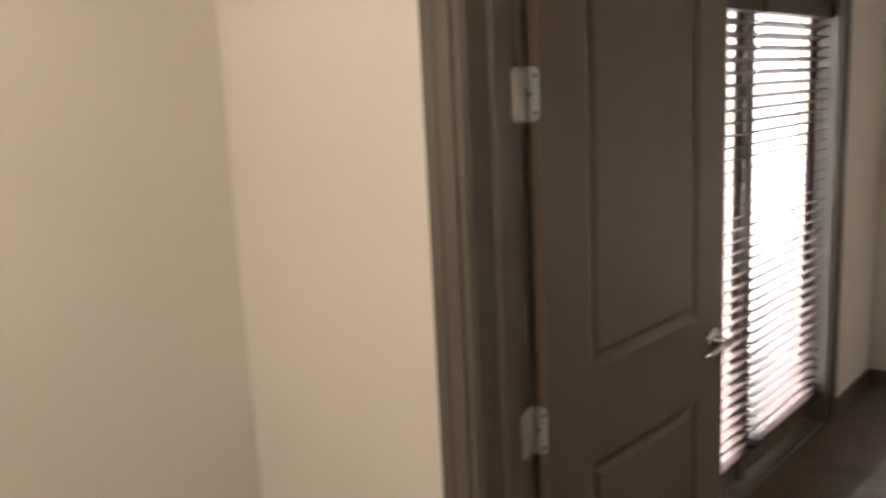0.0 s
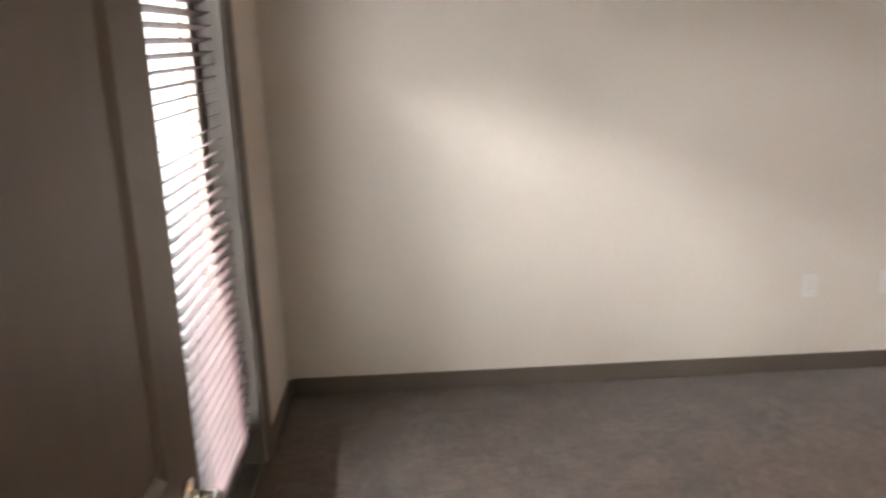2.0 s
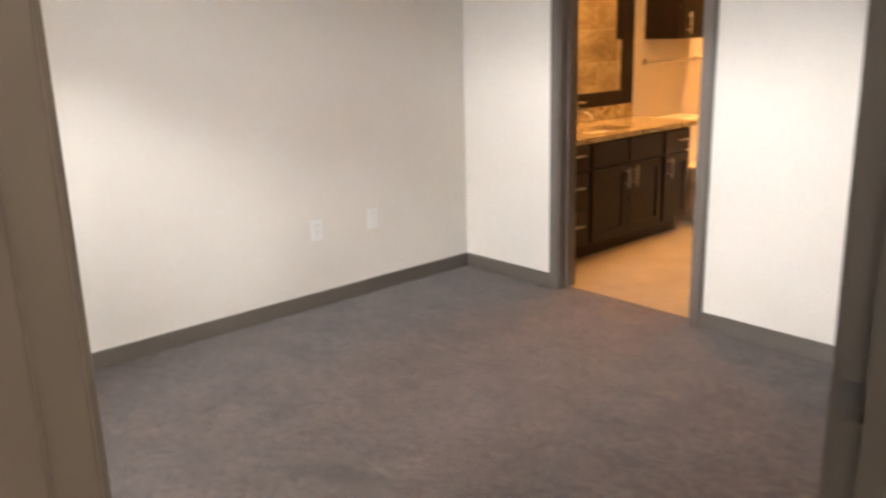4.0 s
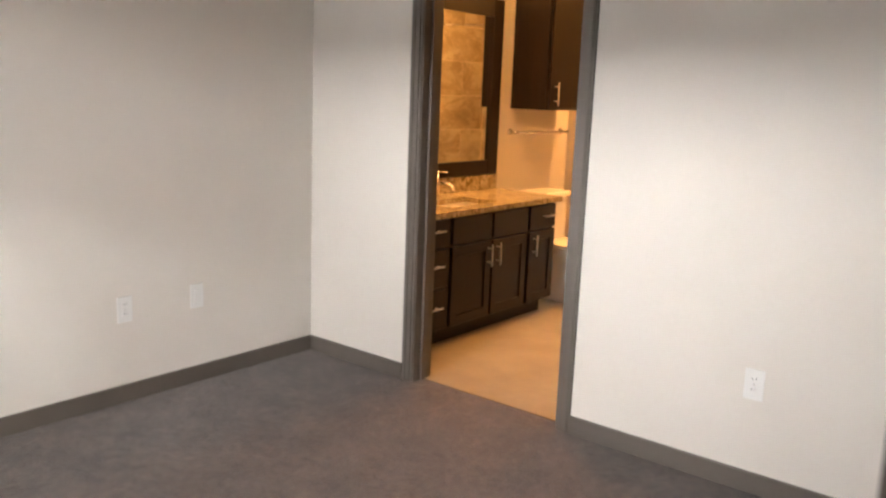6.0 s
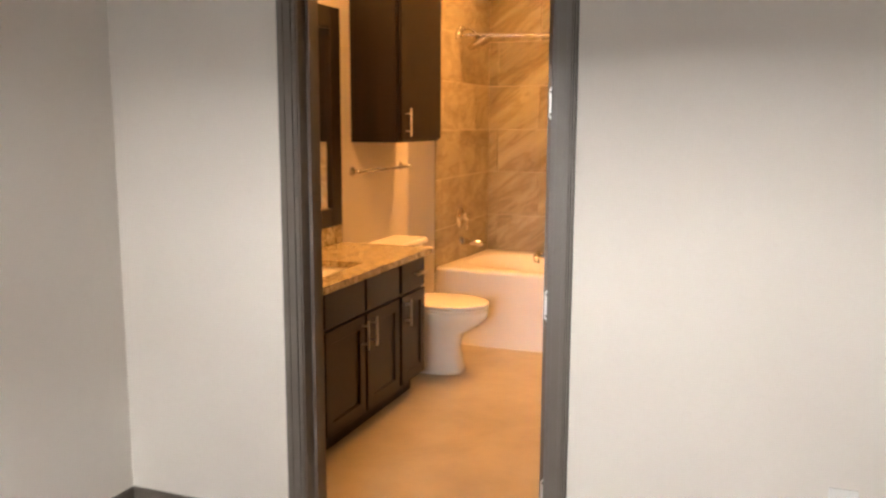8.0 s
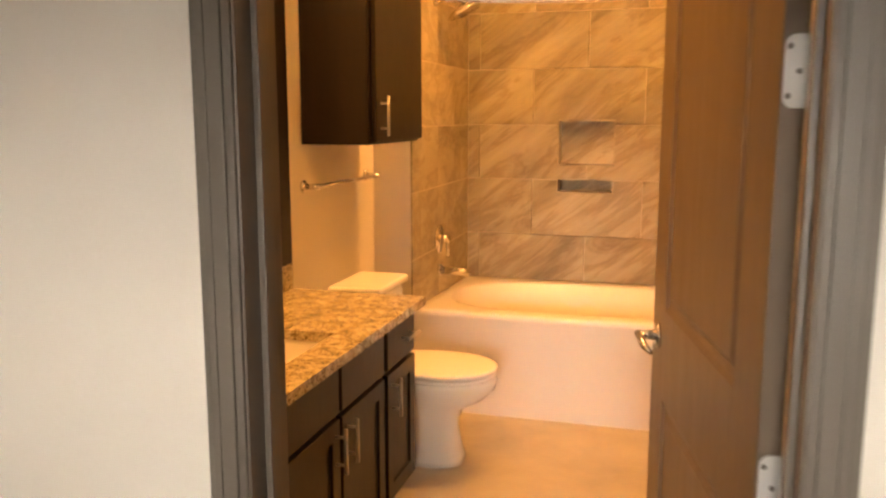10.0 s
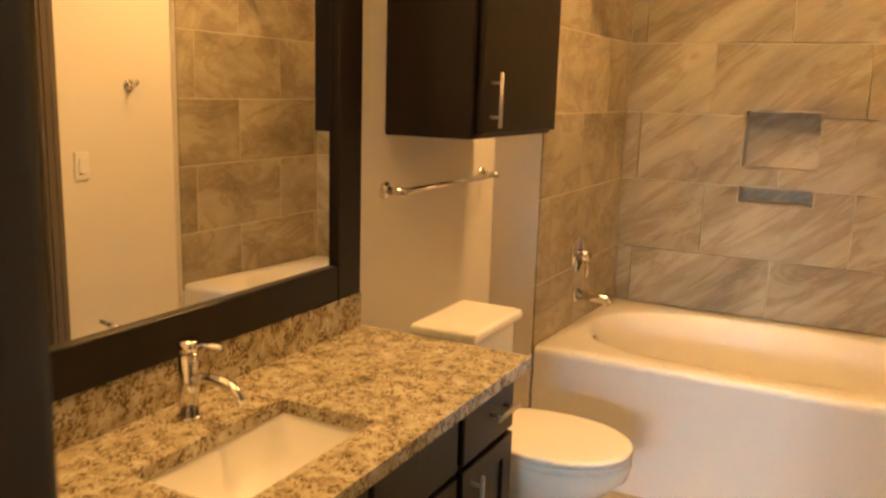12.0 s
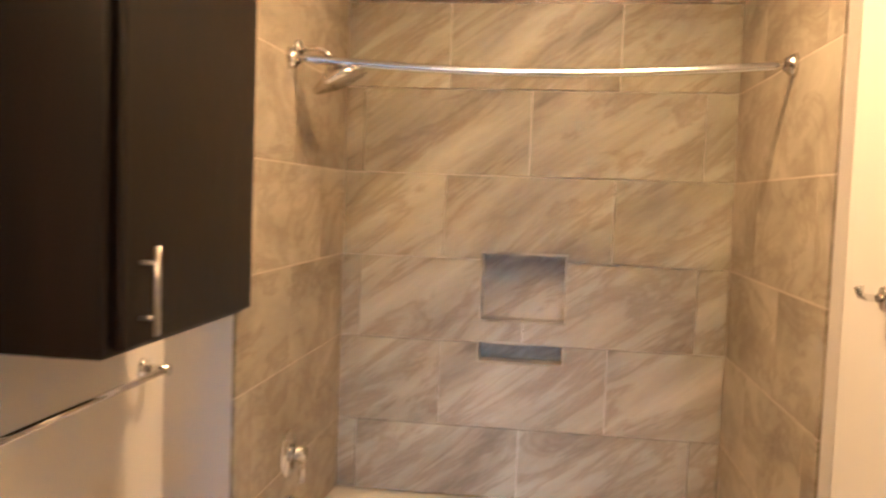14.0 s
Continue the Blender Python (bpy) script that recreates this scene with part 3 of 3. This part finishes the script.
def shaker(name, y0, y1, z0, z1, x, parent, rail=0.058, plain=False):
    bm = bmesh.new()
    if plain:
        box(bm, x - 0.019, x, y0, y1, z0, z1, bevel=0.005, segments=3)
    else:
        rings = []
        for inset, depth in ((0.0, 0.019), (0.0, 0.002), (0.002, 0.0), (rail - 0.003, 0.0), (rail, 0.003), (rail, 0.009)):
            rings.append([bm.verts.new((x - depth, y, z)) for y, z in ((y0 + inset, z0 + inset), (y1 - inset, z0 + inset), (y1 - inset, z1 - inset), (y0 + inset, z1 - inset))])
        loft(bm, rings, True, True)
    return part(name, bm, espresso, parent)


def bar_pull(y, z, length, vertical, x, parent):
    bm = bmesh.new()
    h = length / 2
    d = (0, 0, 1) if vertical else (0, 1, 0)
    p = lambda k, off: (x + off, y + d[1] * k, z + d[2] * k)
    tube(bm, [p(-h, 0.032), p(h, 0.032)], 0.0058, 12)
    for k in (-h * 0.62, h * 0.62):
        tube(bm, [p(k, -0.001), p(k, 0.032)], 0.0045, 10)
    part("bar_pull", bm, nickel, parent, "brushed nickel bar pull", True)


for z0, z1 in ((0.100, 0.330), (0.345, 0.560), (0.575, 0.725)):
    d = shaker("drawer_front", 0.165, 0.592, z0, z1, FRONT, vanity, plain=True)
    bar_pull(0.44, (z0 + z1) / 2 + 0.02, 0.15, False, FRONT, d)
for y0, y1, pull in ((0.622, 0.995, 0.962), (1.012, 1.378, 1.050)):
    shaker("false_front", y0, y1, 0.575, 0.725, FRONT, vanity, plain=True)
    d = shaker("door", y0, y1, 0.100, 0.560, FRONT, vanity)
    bar_pull(pull, 0.475, 0.135, True, FRONT, d)
d = shaker("drawer_front", 1.408, VY1 - 0.006, 0.575, 0.725, FRONT, vanity, plain=True)
bar_pull(1.60, 0.655, 0.13, False, FRONT, d)
d = shaker("door", 1.408, VY1 - 0.006, 0.100, 0.560, FRONT, vanity)
bar_pull(1.452, 0.475, 0.135, True, FRONT, d)

# worktop with a cut-out, and the splash against the wall
SINK = (0.165, 0.405, 0.700, 1.130)
bm = bmesh.new()
for r in cut_all((BATH_X0 + 0.001, 0.520, VY0, VY1), [SINK]):
    box(bm, r[0], r[1], r[2], r[3], CT - 0.032, CT)
worktop = tagged(part("worktop", bm, granite), "polished beige and brown speckled granite worktop", "worktop")
tagged(part("backsplash", boxed(BATH_X0 + 0.001, BATH_X0 + 0.021, VY0, VY1 - 0.006, CT, CT + 0.10, bevel=0.001), granite), "granite upstand along the wall behind the worktop", "backsplash")

# undermount sink
sink = thing("sink", "white rectangular undermount sink in the granite worktop", "sink")
bm = bmesh.new()
cx, cy = (SINK[0] + SINK[1]) / 2, (SINK[2] + SINK[3]) / 2
rx, ry = (SINK[1] - SINK[0]) / 2, (SINK[3] - SINK[2]) / 2
rings = [oval(bm, cx, cy, z, rx + e, ry + e, p, 64) for z, e, p in ((CT - 0.033, 0.020, 12), (CT - 0.033, 0.004, 12), (CT - 0.045, 0.002, 10), (CT - 0.120, -0.012, 8), (CT - 0.145, -0.030, 6), (CT - 0.156, -0.085, 4), (CT - 0.160, -0.100, 2.5))]
loft(bm, rings, False, True)
outer = [oval(bm, cx, cy, z, rx + e, ry + e, p, 64) for z, e, p in ((CT - 0.033, 0.020, 12), (CT - 0.05, 0.014, 10), (CT - 0.15, -0.01, 6), (CT - 0.172, -0.07, 4))]
loft(bm, outer, False, True)
part("basin", bm, porcelain, sink, "", True)
bm = bmesh.new()
tube(bm, [(cx - 0.02, cy, CT - 0.161), (cx - 0.02, cy, CT - 0.157)], 0.022, 24)
part("drain", bm, chrome, sink, "chrome drain")

# faucet
faucet = thing("faucet", "polished chrome single-lever faucet on the granite worktop", "faucet")
fx, fy = 0.072, 0.945
bm = bmesh.new()
tube(bm, [(fx, fy, CT - 0.001), (fx, fy, CT + 0.006)], 0.027, 24)
tube(bm, [(fx, fy, CT + 0.006), (fx, fy, CT + 0.138)], 0.0195, 24)
part("post", bm, chrome, faucet, "", True)
bm = bmesh.new()
tube(bm, [(fx + 0.012, fy, CT + 0.088), (fx + 0.07, fy, CT + 0.096), (fx + 0.115, fy, CT + 0.090), (fx + 0.135, fy, CT + 0.074), (fx + 0.138, fy, CT + 0.058)], [0.011, 0.011, 0.011, 0.011, 0.0105], 16)
part("spout", bm, chrome, faucet, "", True)
bm = bmesh.new()
tube(bm, [(fx, fy, CT + 0.140), (fx, fy, CT + 0.165)], [0.0195, 0.0190], 24)
tube(bm, [(fx + 0.01, fy, CT + 0.157), (fx + 0.085, fy + 0.008, CT + 0.163)], [0.006, 0.0045], 10)
part("lever", bm, chrome, faucet, "", True)

# mirror
mirror = thing("wall_mirror", "large wall mirror in a wide espresso wood frame", "mirror")
MY0, MY1, MZ0, MZ1, MW = 0.185, 1.688, CT + 0.103, 2.02, 0.112
for name_, r in (("frame_stile", (MY0, MY0 + MW, MZ0, MZ1)), ("frame_stile", (MY1 - MW, MY1, MZ0, MZ1)), ("frame_rail", (MY0 + MW, MY1 - MW, MZ0, MZ0 + MW * 0.86)), ("frame_rail", (MY0 + MW, MY1 - MW, MZ1 - MW, MZ1))):
    part(name_, boxed(BATH_X0 + 0.001, BATH_X0 + 0.030, *r, bevel=0.004), espresso, mirror)
part("mirror_glass", boxed(BATH_X0 + 0.002, BATH_X0 + 0.014, MY0 + MW - 0.004, MY1 - MW + 0.004, MZ0 + MW * 0.86 - 0.004, MZ1 - MW + 0.004), mirror_silver, mirror, "silvered glass")

# wall cabinet over the toilet
CX = 0.272
cabinet = thing("wall_cabinet", "espresso-stained single-door wall cabinet above the toilet", "cabinet")
CY0, CY1, CZ0, CZ1 = 1.850, 2.475, 1.318, 2.22
part("body", boxed(BATH_X0 + 0.001, CX - 0.021, CY0 + 0.002, CY1 - 0.002, CZ0, CZ1, bevel=0.005, segments=3), espresso, cabinet)
part("face_frame", boxed(CX - 0.025, CX - 0.020, CY0 + 0.012, CY1 - 0.006, CZ0 + 0.006, CZ1 - 0.006), espresso, cabinet)
d = shaker("door", CY0 + 0.030, CY1 - 0.004, CZ0 + 0.012, CZ1 - 0.010, CX, cabinet, plain=True)
bar_pull(CY0 + 0.085, CZ0 + 0.110, 0.155, True, CX, d)

# towel rail
rail = thing("towel_rail", "polished chrome towel rail on the wall above the toilet tank", "towel rail")
RZ = 1.153
bm = bmesh.new()
tube(bm, [(BATH_X0 + 0.062, 1.856, RZ), (BATH_X0 + 0.062, 2.535, RZ)], 0.0085, 16)
part("bar", bm, chrome, rail, "", True)
for y in (1.860, 2.530):
    bm = bmesh.new()
    tube(bm, [(BATH_X0, y, RZ), (BATH_X0 + 0.009, y, RZ), (BATH_X0 + 0.014, y, RZ)], [0.027, 0.026, 0.016], 24)
    tube(bm, [(BATH_X0 + 0.012, y, RZ), (BATH_X0 + 0.073, y, RZ)], [0.011, 0.013], 16)
    part("post", bm, chrome, rail, "", True)

# ---- toilet ----
toilet = thing("toilet", "white porcelain two-piece toilet with closed lid", "toilet")
TY = 2.065
bm = bmesh.new()
sections = ((-0.003, 0.345, 0.232, 0.112, 3.0), (0.022, 0.345, 0.230, 0.110, 3.0), (0.05, 0.345, 0.222, 0.100, 2.8), (0.16, 0.335, 0.215, 0.098, 2.6), (0.23, 0.345, 0.225, 0.115, 2.4), (0.275, 0.385, 0.270, 0.155, 2.2), (0.322, 0.415, 0.290, 0.176, 2.15), (0.356, 0.425, 0.290, 0.182, 2.1), (0.372, 0.425, 0.284, 0.178, 2.1))
rings = [oval(bm, cx_, TY, z, rx_, ry_, p, 48) for z, cx_, rx_, ry_, p in sections]
loft(bm, rings, True, True)
part("bowl", bm, porcelain, toilet, "", True)
for name_, z0, z1, grow in (("seat", 0.374, 0.392, 0.0), ("lid", 0.395, 0.416, 0.002)):
    bm = bmesh.new()
    rings = [oval(bm, 0.455, TY, z, 0.258 + grow + e, 0.186 + grow + e, 2.15, 48) for z, e in ((z0, -0.008), (z0 + 0.004, 0), (z1 - 0.007, 0), (z1 - 0.002, -0.005), (z1, -0.018))]
    loft(bm, rings, True, True)
    part(name_, bm, porcelain, toilet, "", True)
part("tank", boxed(0.070, 0.262, TY - 0.180, TY + 0.160, 0.365, 0.715, bevel=0.022, segments=4), porcelain, toilet)
part("tank_lid", boxed(0.056, 0.282, TY - 0.192, TY + 0.172, 0.716, 0.752, bevel=0.013, segments=4), porcelain, toilet)
bm = bmesh.new()
tube(bm, [(0.262, TY - 0.11, 0.66), (0.279, TY - 0.11, 0.66)], 0.011, 14)
tube(bm, [(0.279, TY - 0.115, 0.66), (0.281, TY - 0.05, 0.652)], [0.007, 0.006], 10)
part("flush_lever", bm, chrome, toilet, "chrome flush lever", True)

# ---- bathtub ----
tub = thing("bathtub", "white acrylic alcove bathtub with a flat apron", "bathtub")
X0, X1, Y0, Y1, RIM = ALC_X0 + 0.002, ALC_X1 - 0.002, 2.655, ALC_Y1 - 0.002, 0.490


def rounded(bm, x0, x1, y0, y1, z, r, n=64):
    out = []
    for k in range(n):
        w = 2 * math.pi * k / n + 1e-6
        q = int(w // (math.pi / 2)) % 4
        ccx = x1 - r if q in (0, 3) else x0 + r
        ccy = y1 - r if q in (0, 1) else y0 + r
        out.append(bm.verts.new((ccx + r * math.cos(w), ccy + r * math.sin(w), z)))
    return out


bm = bmesh.new()
rings = [rounded(bm, X0, X1, Y0 + i, Y1, z, r) for z, i, r in ((-0.003, -0.032, 0.004), (0.03, -0.030, 0.004), (RIM - 0.045, 0.004, 0.004), (RIM - 0.030, 0.0, 0.006), (RIM - 0.008, 0.0, 0.008), (RIM, 0.010, 0.016))]
mx, my = (X0 + X1) / 2, (Y0 + Y1) / 2 + 0.005
for z, ax, ay, p in ((RIM + 0.0005, 0.665, 0.440, 2.7), (RIM - 0.008, 0.650, 0.425, 2.7), (RIM - 0.10, 0.615, 0.395, 2.7), (RIM - 0.26, 0.560, 0.345, 2.7), (RIM - 0.345, 0.505, 0.295, 2.7), (RIM - 0.37, 0.42, 0.22, 2.6)):
    rings.append(oval(bm, mx, my, z, ax, ay, p, 64))
loft(bm, rings, False, True)
for v in bm.verts:
    if v.co.z > 0.3:
        v.co.z -= 0.036 * (v.co.y - Y0) / (Y1 - Y0)
part("shell", bm, acrylic, tub, "", True)
bm = bmesh.new()
tube(bm, [(X0 + 0.096, 3.10, RIM - 0.085), (X0 + 0.112, 3.10, RIM - 0.088)], [0.036, 0.033], 24)
part("overflow_plate", bm, chrome, tub, "round chrome overflow plate", True)

# shower fittings on the tiled end wall
VALVE_Y = 3.115
valve = thing("shower_valve", "chrome shower valve with lever on the tiled wall", "shower valve")
bm = bmesh.new()
tube(bm, [(ALC_X0, VALVE_Y, 0.775), (ALC_X0 + 0.006, VALVE_Y, 0.775)], 0.075, 32)
part("plate", bm, chrome, valve, "", True)
bm = bmesh.new()
tube(bm, [(ALC_X0 + 0.004, VALVE_Y, 0.775), (ALC_X0 + 0.058, VALVE_Y, 0.775)], [0.028, 0.023], 20)
tube(bm, [(ALC_X0 + 0.045, VALVE_Y, 0.775), (ALC_X0 + 0.052, VALVE_Y - 0.01, 0.685)], [0.010, 0.008], 12)
part("lever", bm, chrome, valve, "", True)
spout = thing("tub_spout", "chrome tub spout on the tiled wall above the bathtub", "spout")
bm = bmesh.new()
tube(bm, [(ALC_X0, VALVE_Y, 0.605), (ALC_X0 + 0.010, VALVE_Y, 0.605)], 0.032, 24)
tube(bm, [(ALC_X0 + 0.008, VALVE_Y, 0.605), (ALC_X0 + 0.10, VALVE_Y, 0.603), (ALC_X0 + 0.148, VALVE_Y, 0.597), (ALC_X0 + 0.160, VALVE_Y, 0.577)], [0.022, 0.021, 0.021, 0.019], 20)
part("pipe", bm, chrome, spout, "", True)
shower = thing("shower", "chrome shower head on a bent arm from the tiled wall", "shower head")
SZ = 2.048
bm = bmesh.new()
tube(bm, [(ALC_X0, VALVE_Y, SZ), (ALC_X0 + 0.008, VALVE_Y, SZ)], 0.030, 24)
tube(bm, [(ALC_X0, VALVE_Y, SZ), (ALC_X0 + 0.05, VALVE_Y, SZ + 0.004), (ALC_X0 + 0.085, VALVE_Y, SZ - 0.006), (ALC_X0 + 0.108, VALVE_Y, SZ - 0.030)], 0.0085, 12)
part("arm", bm, chrome, shower, "", True)
bm = bmesh.new()
a = Vector((ALC_X0 + 0.104, VALVE_Y, SZ - 0.026))
w = Vector((0.42, 0, -0.90)).normalized()
tube(bm, [a, a + 0.028 * w, a + 0.055 * w, a + 0.072 * w, a + 0.080 * w], [0.015, 0.024, 0.062, 0.088, 0.086], 28)
part("head", bm, chrome, shower, "", True)

# curved shower rod
rod = thing("shower_rod", "bowed chrome shower curtain rod across the tub alcove", "shower rod")
RODZ, RODY = 2.010, 3.04
bm = bmesh.new()
pts = [(ALC_X0 + (ALC_X1 - ALC_X0) * k / 28, RODY + 0.13 * math.sin(math.pi * k / 28), RODZ - 0.014 * math.sin(math.pi * k / 28)) for k in range(29)]
tube(bm, pts, 0.0125, 16)
part("bar", bm, chrome, rod, "", True)
for x, s in ((ALC_X0, 1), (ALC_X1, -1)):
    bm = bmesh.new()
    tube(bm, [(x, RODY, RODZ), (x + s * 0.012, RODY, RODZ), (x + s * 0.03, RODY, RODZ)], [0.034, 0.030, 0.018], 24)
    part("flange", bm, chrome, rod, "", True)

# ---- tiles of the alcove: each tile its own piece ----
ROWS = (RIM - 0.036, 0.730, 1.058, 1.376, 1.695, 2.018, 2.340, CEIL - 0.002)
JOINT = 0.0032
TILE_W = 0.635


def tile_mesh(rects, place):
    bm = bmesh.new()
    for u0, u1, v0, v1 in rects:
        place(bm, u0, u1, v0, v1, 0.0012 if len(rects) == 1 else 0.0)
    return mesh_of("tile", bm, stone_tile)


def tile_wall(parent, u_lo, u_hi, starts, place, holes=()):
    for i, (v0, v1) in enumerate(zip(ROWS, ROWS[1:])):
        u = starts[i % 2]
        while u > u_lo:
            u -= TILE_W
        while u < u_hi:
            a, b = max(u, u_lo), min(u + TILE_W, u_hi)
            if b - a > 0.012:
                t = new("tile", tile_mesh(cut_all((a + JOINT / 2, b - JOINT / 2, v0 + JOINT / 2, v1 - JOINT / 2), holes), place))
                t.parent = parent
            u += TILE_W


tile_wall(wall_back, ALC_X0, ALC_X1, (0.874, 0.560), lambda bm, u0, u1, v0, v1, e: box(bm, u0, u1, ALC_Y1, ALC_Y1 + 0.0095, v0, v1, bevel=e, segments=1), (NICHE, SLOT))
# tile lining of the two niches
for h in (NICHE, SLOT):
    y0, y1 = ALC_Y1 + 0.001, ALC_Y1 + 0.098
    part("niche_tile", boxed(h[0] + 0.001, h[1] - 0.001, y1 - 0.008, y1, h[2] + 0.001, h[3] - 0.001), stone_tile, wall_back)
    for r in ((h[0], h[0] + 0.008, h[2] + 0.008, h[3] - 0.008), (h[1] - 0.008, h[1], h[2] + 0.008, h[3] - 0.008), (h[0], h[1], h[2], h[2] + 0.008), (h[0], h[1], h[3] - 0.008, h[3])):
        part("niche_tile", boxed(r[0], r[1], y0, y1 - 0.009, r[2], r[3]), stone_tile, wall_back)
side_w = tagged(part("tile_backing_west", boxed(ALC_X0 - 0.0098, ALC_X0 - 0.001, ALC_Y0 - 0.004, ALC_Y1 + 0.009, RIM - 0.02, CEIL - 0.002), grout), "tiled end wall of the bathtub alcove with shower fittings", "tiled wall", "", "structure")
tile_wall(side_w, ALC_Y0 - 0.008, ALC_Y1, (3.105, 3.425), lambda bm, u0, u1, v0, v1, e: box(bm, ALC_X0 - 0.0092, ALC_X0, u0, u1, v0, v1, bevel=e, segments=1))
side_e = tagged(part("tile_backing_east", boxed(ALC_X1 + 0.001, ALC_X1 + 0.0098, ALC_Y0 - 0.004, ALC_Y1 + 0.009, RIM - 0.02, CEIL - 0.002), grout), "tiled end wall of the bathtub alcove", "tiled wall", "", "structure")
tile_wall(side_e, ALC_Y0 - 0.008, ALC_Y1, (3.075, 3.40), lambda bm, u0, u1, v0, v1, e: box(bm, ALC_X1, ALC_X1 + 0.0092, u0, u1, v0, v1, bevel=e, segments=1))
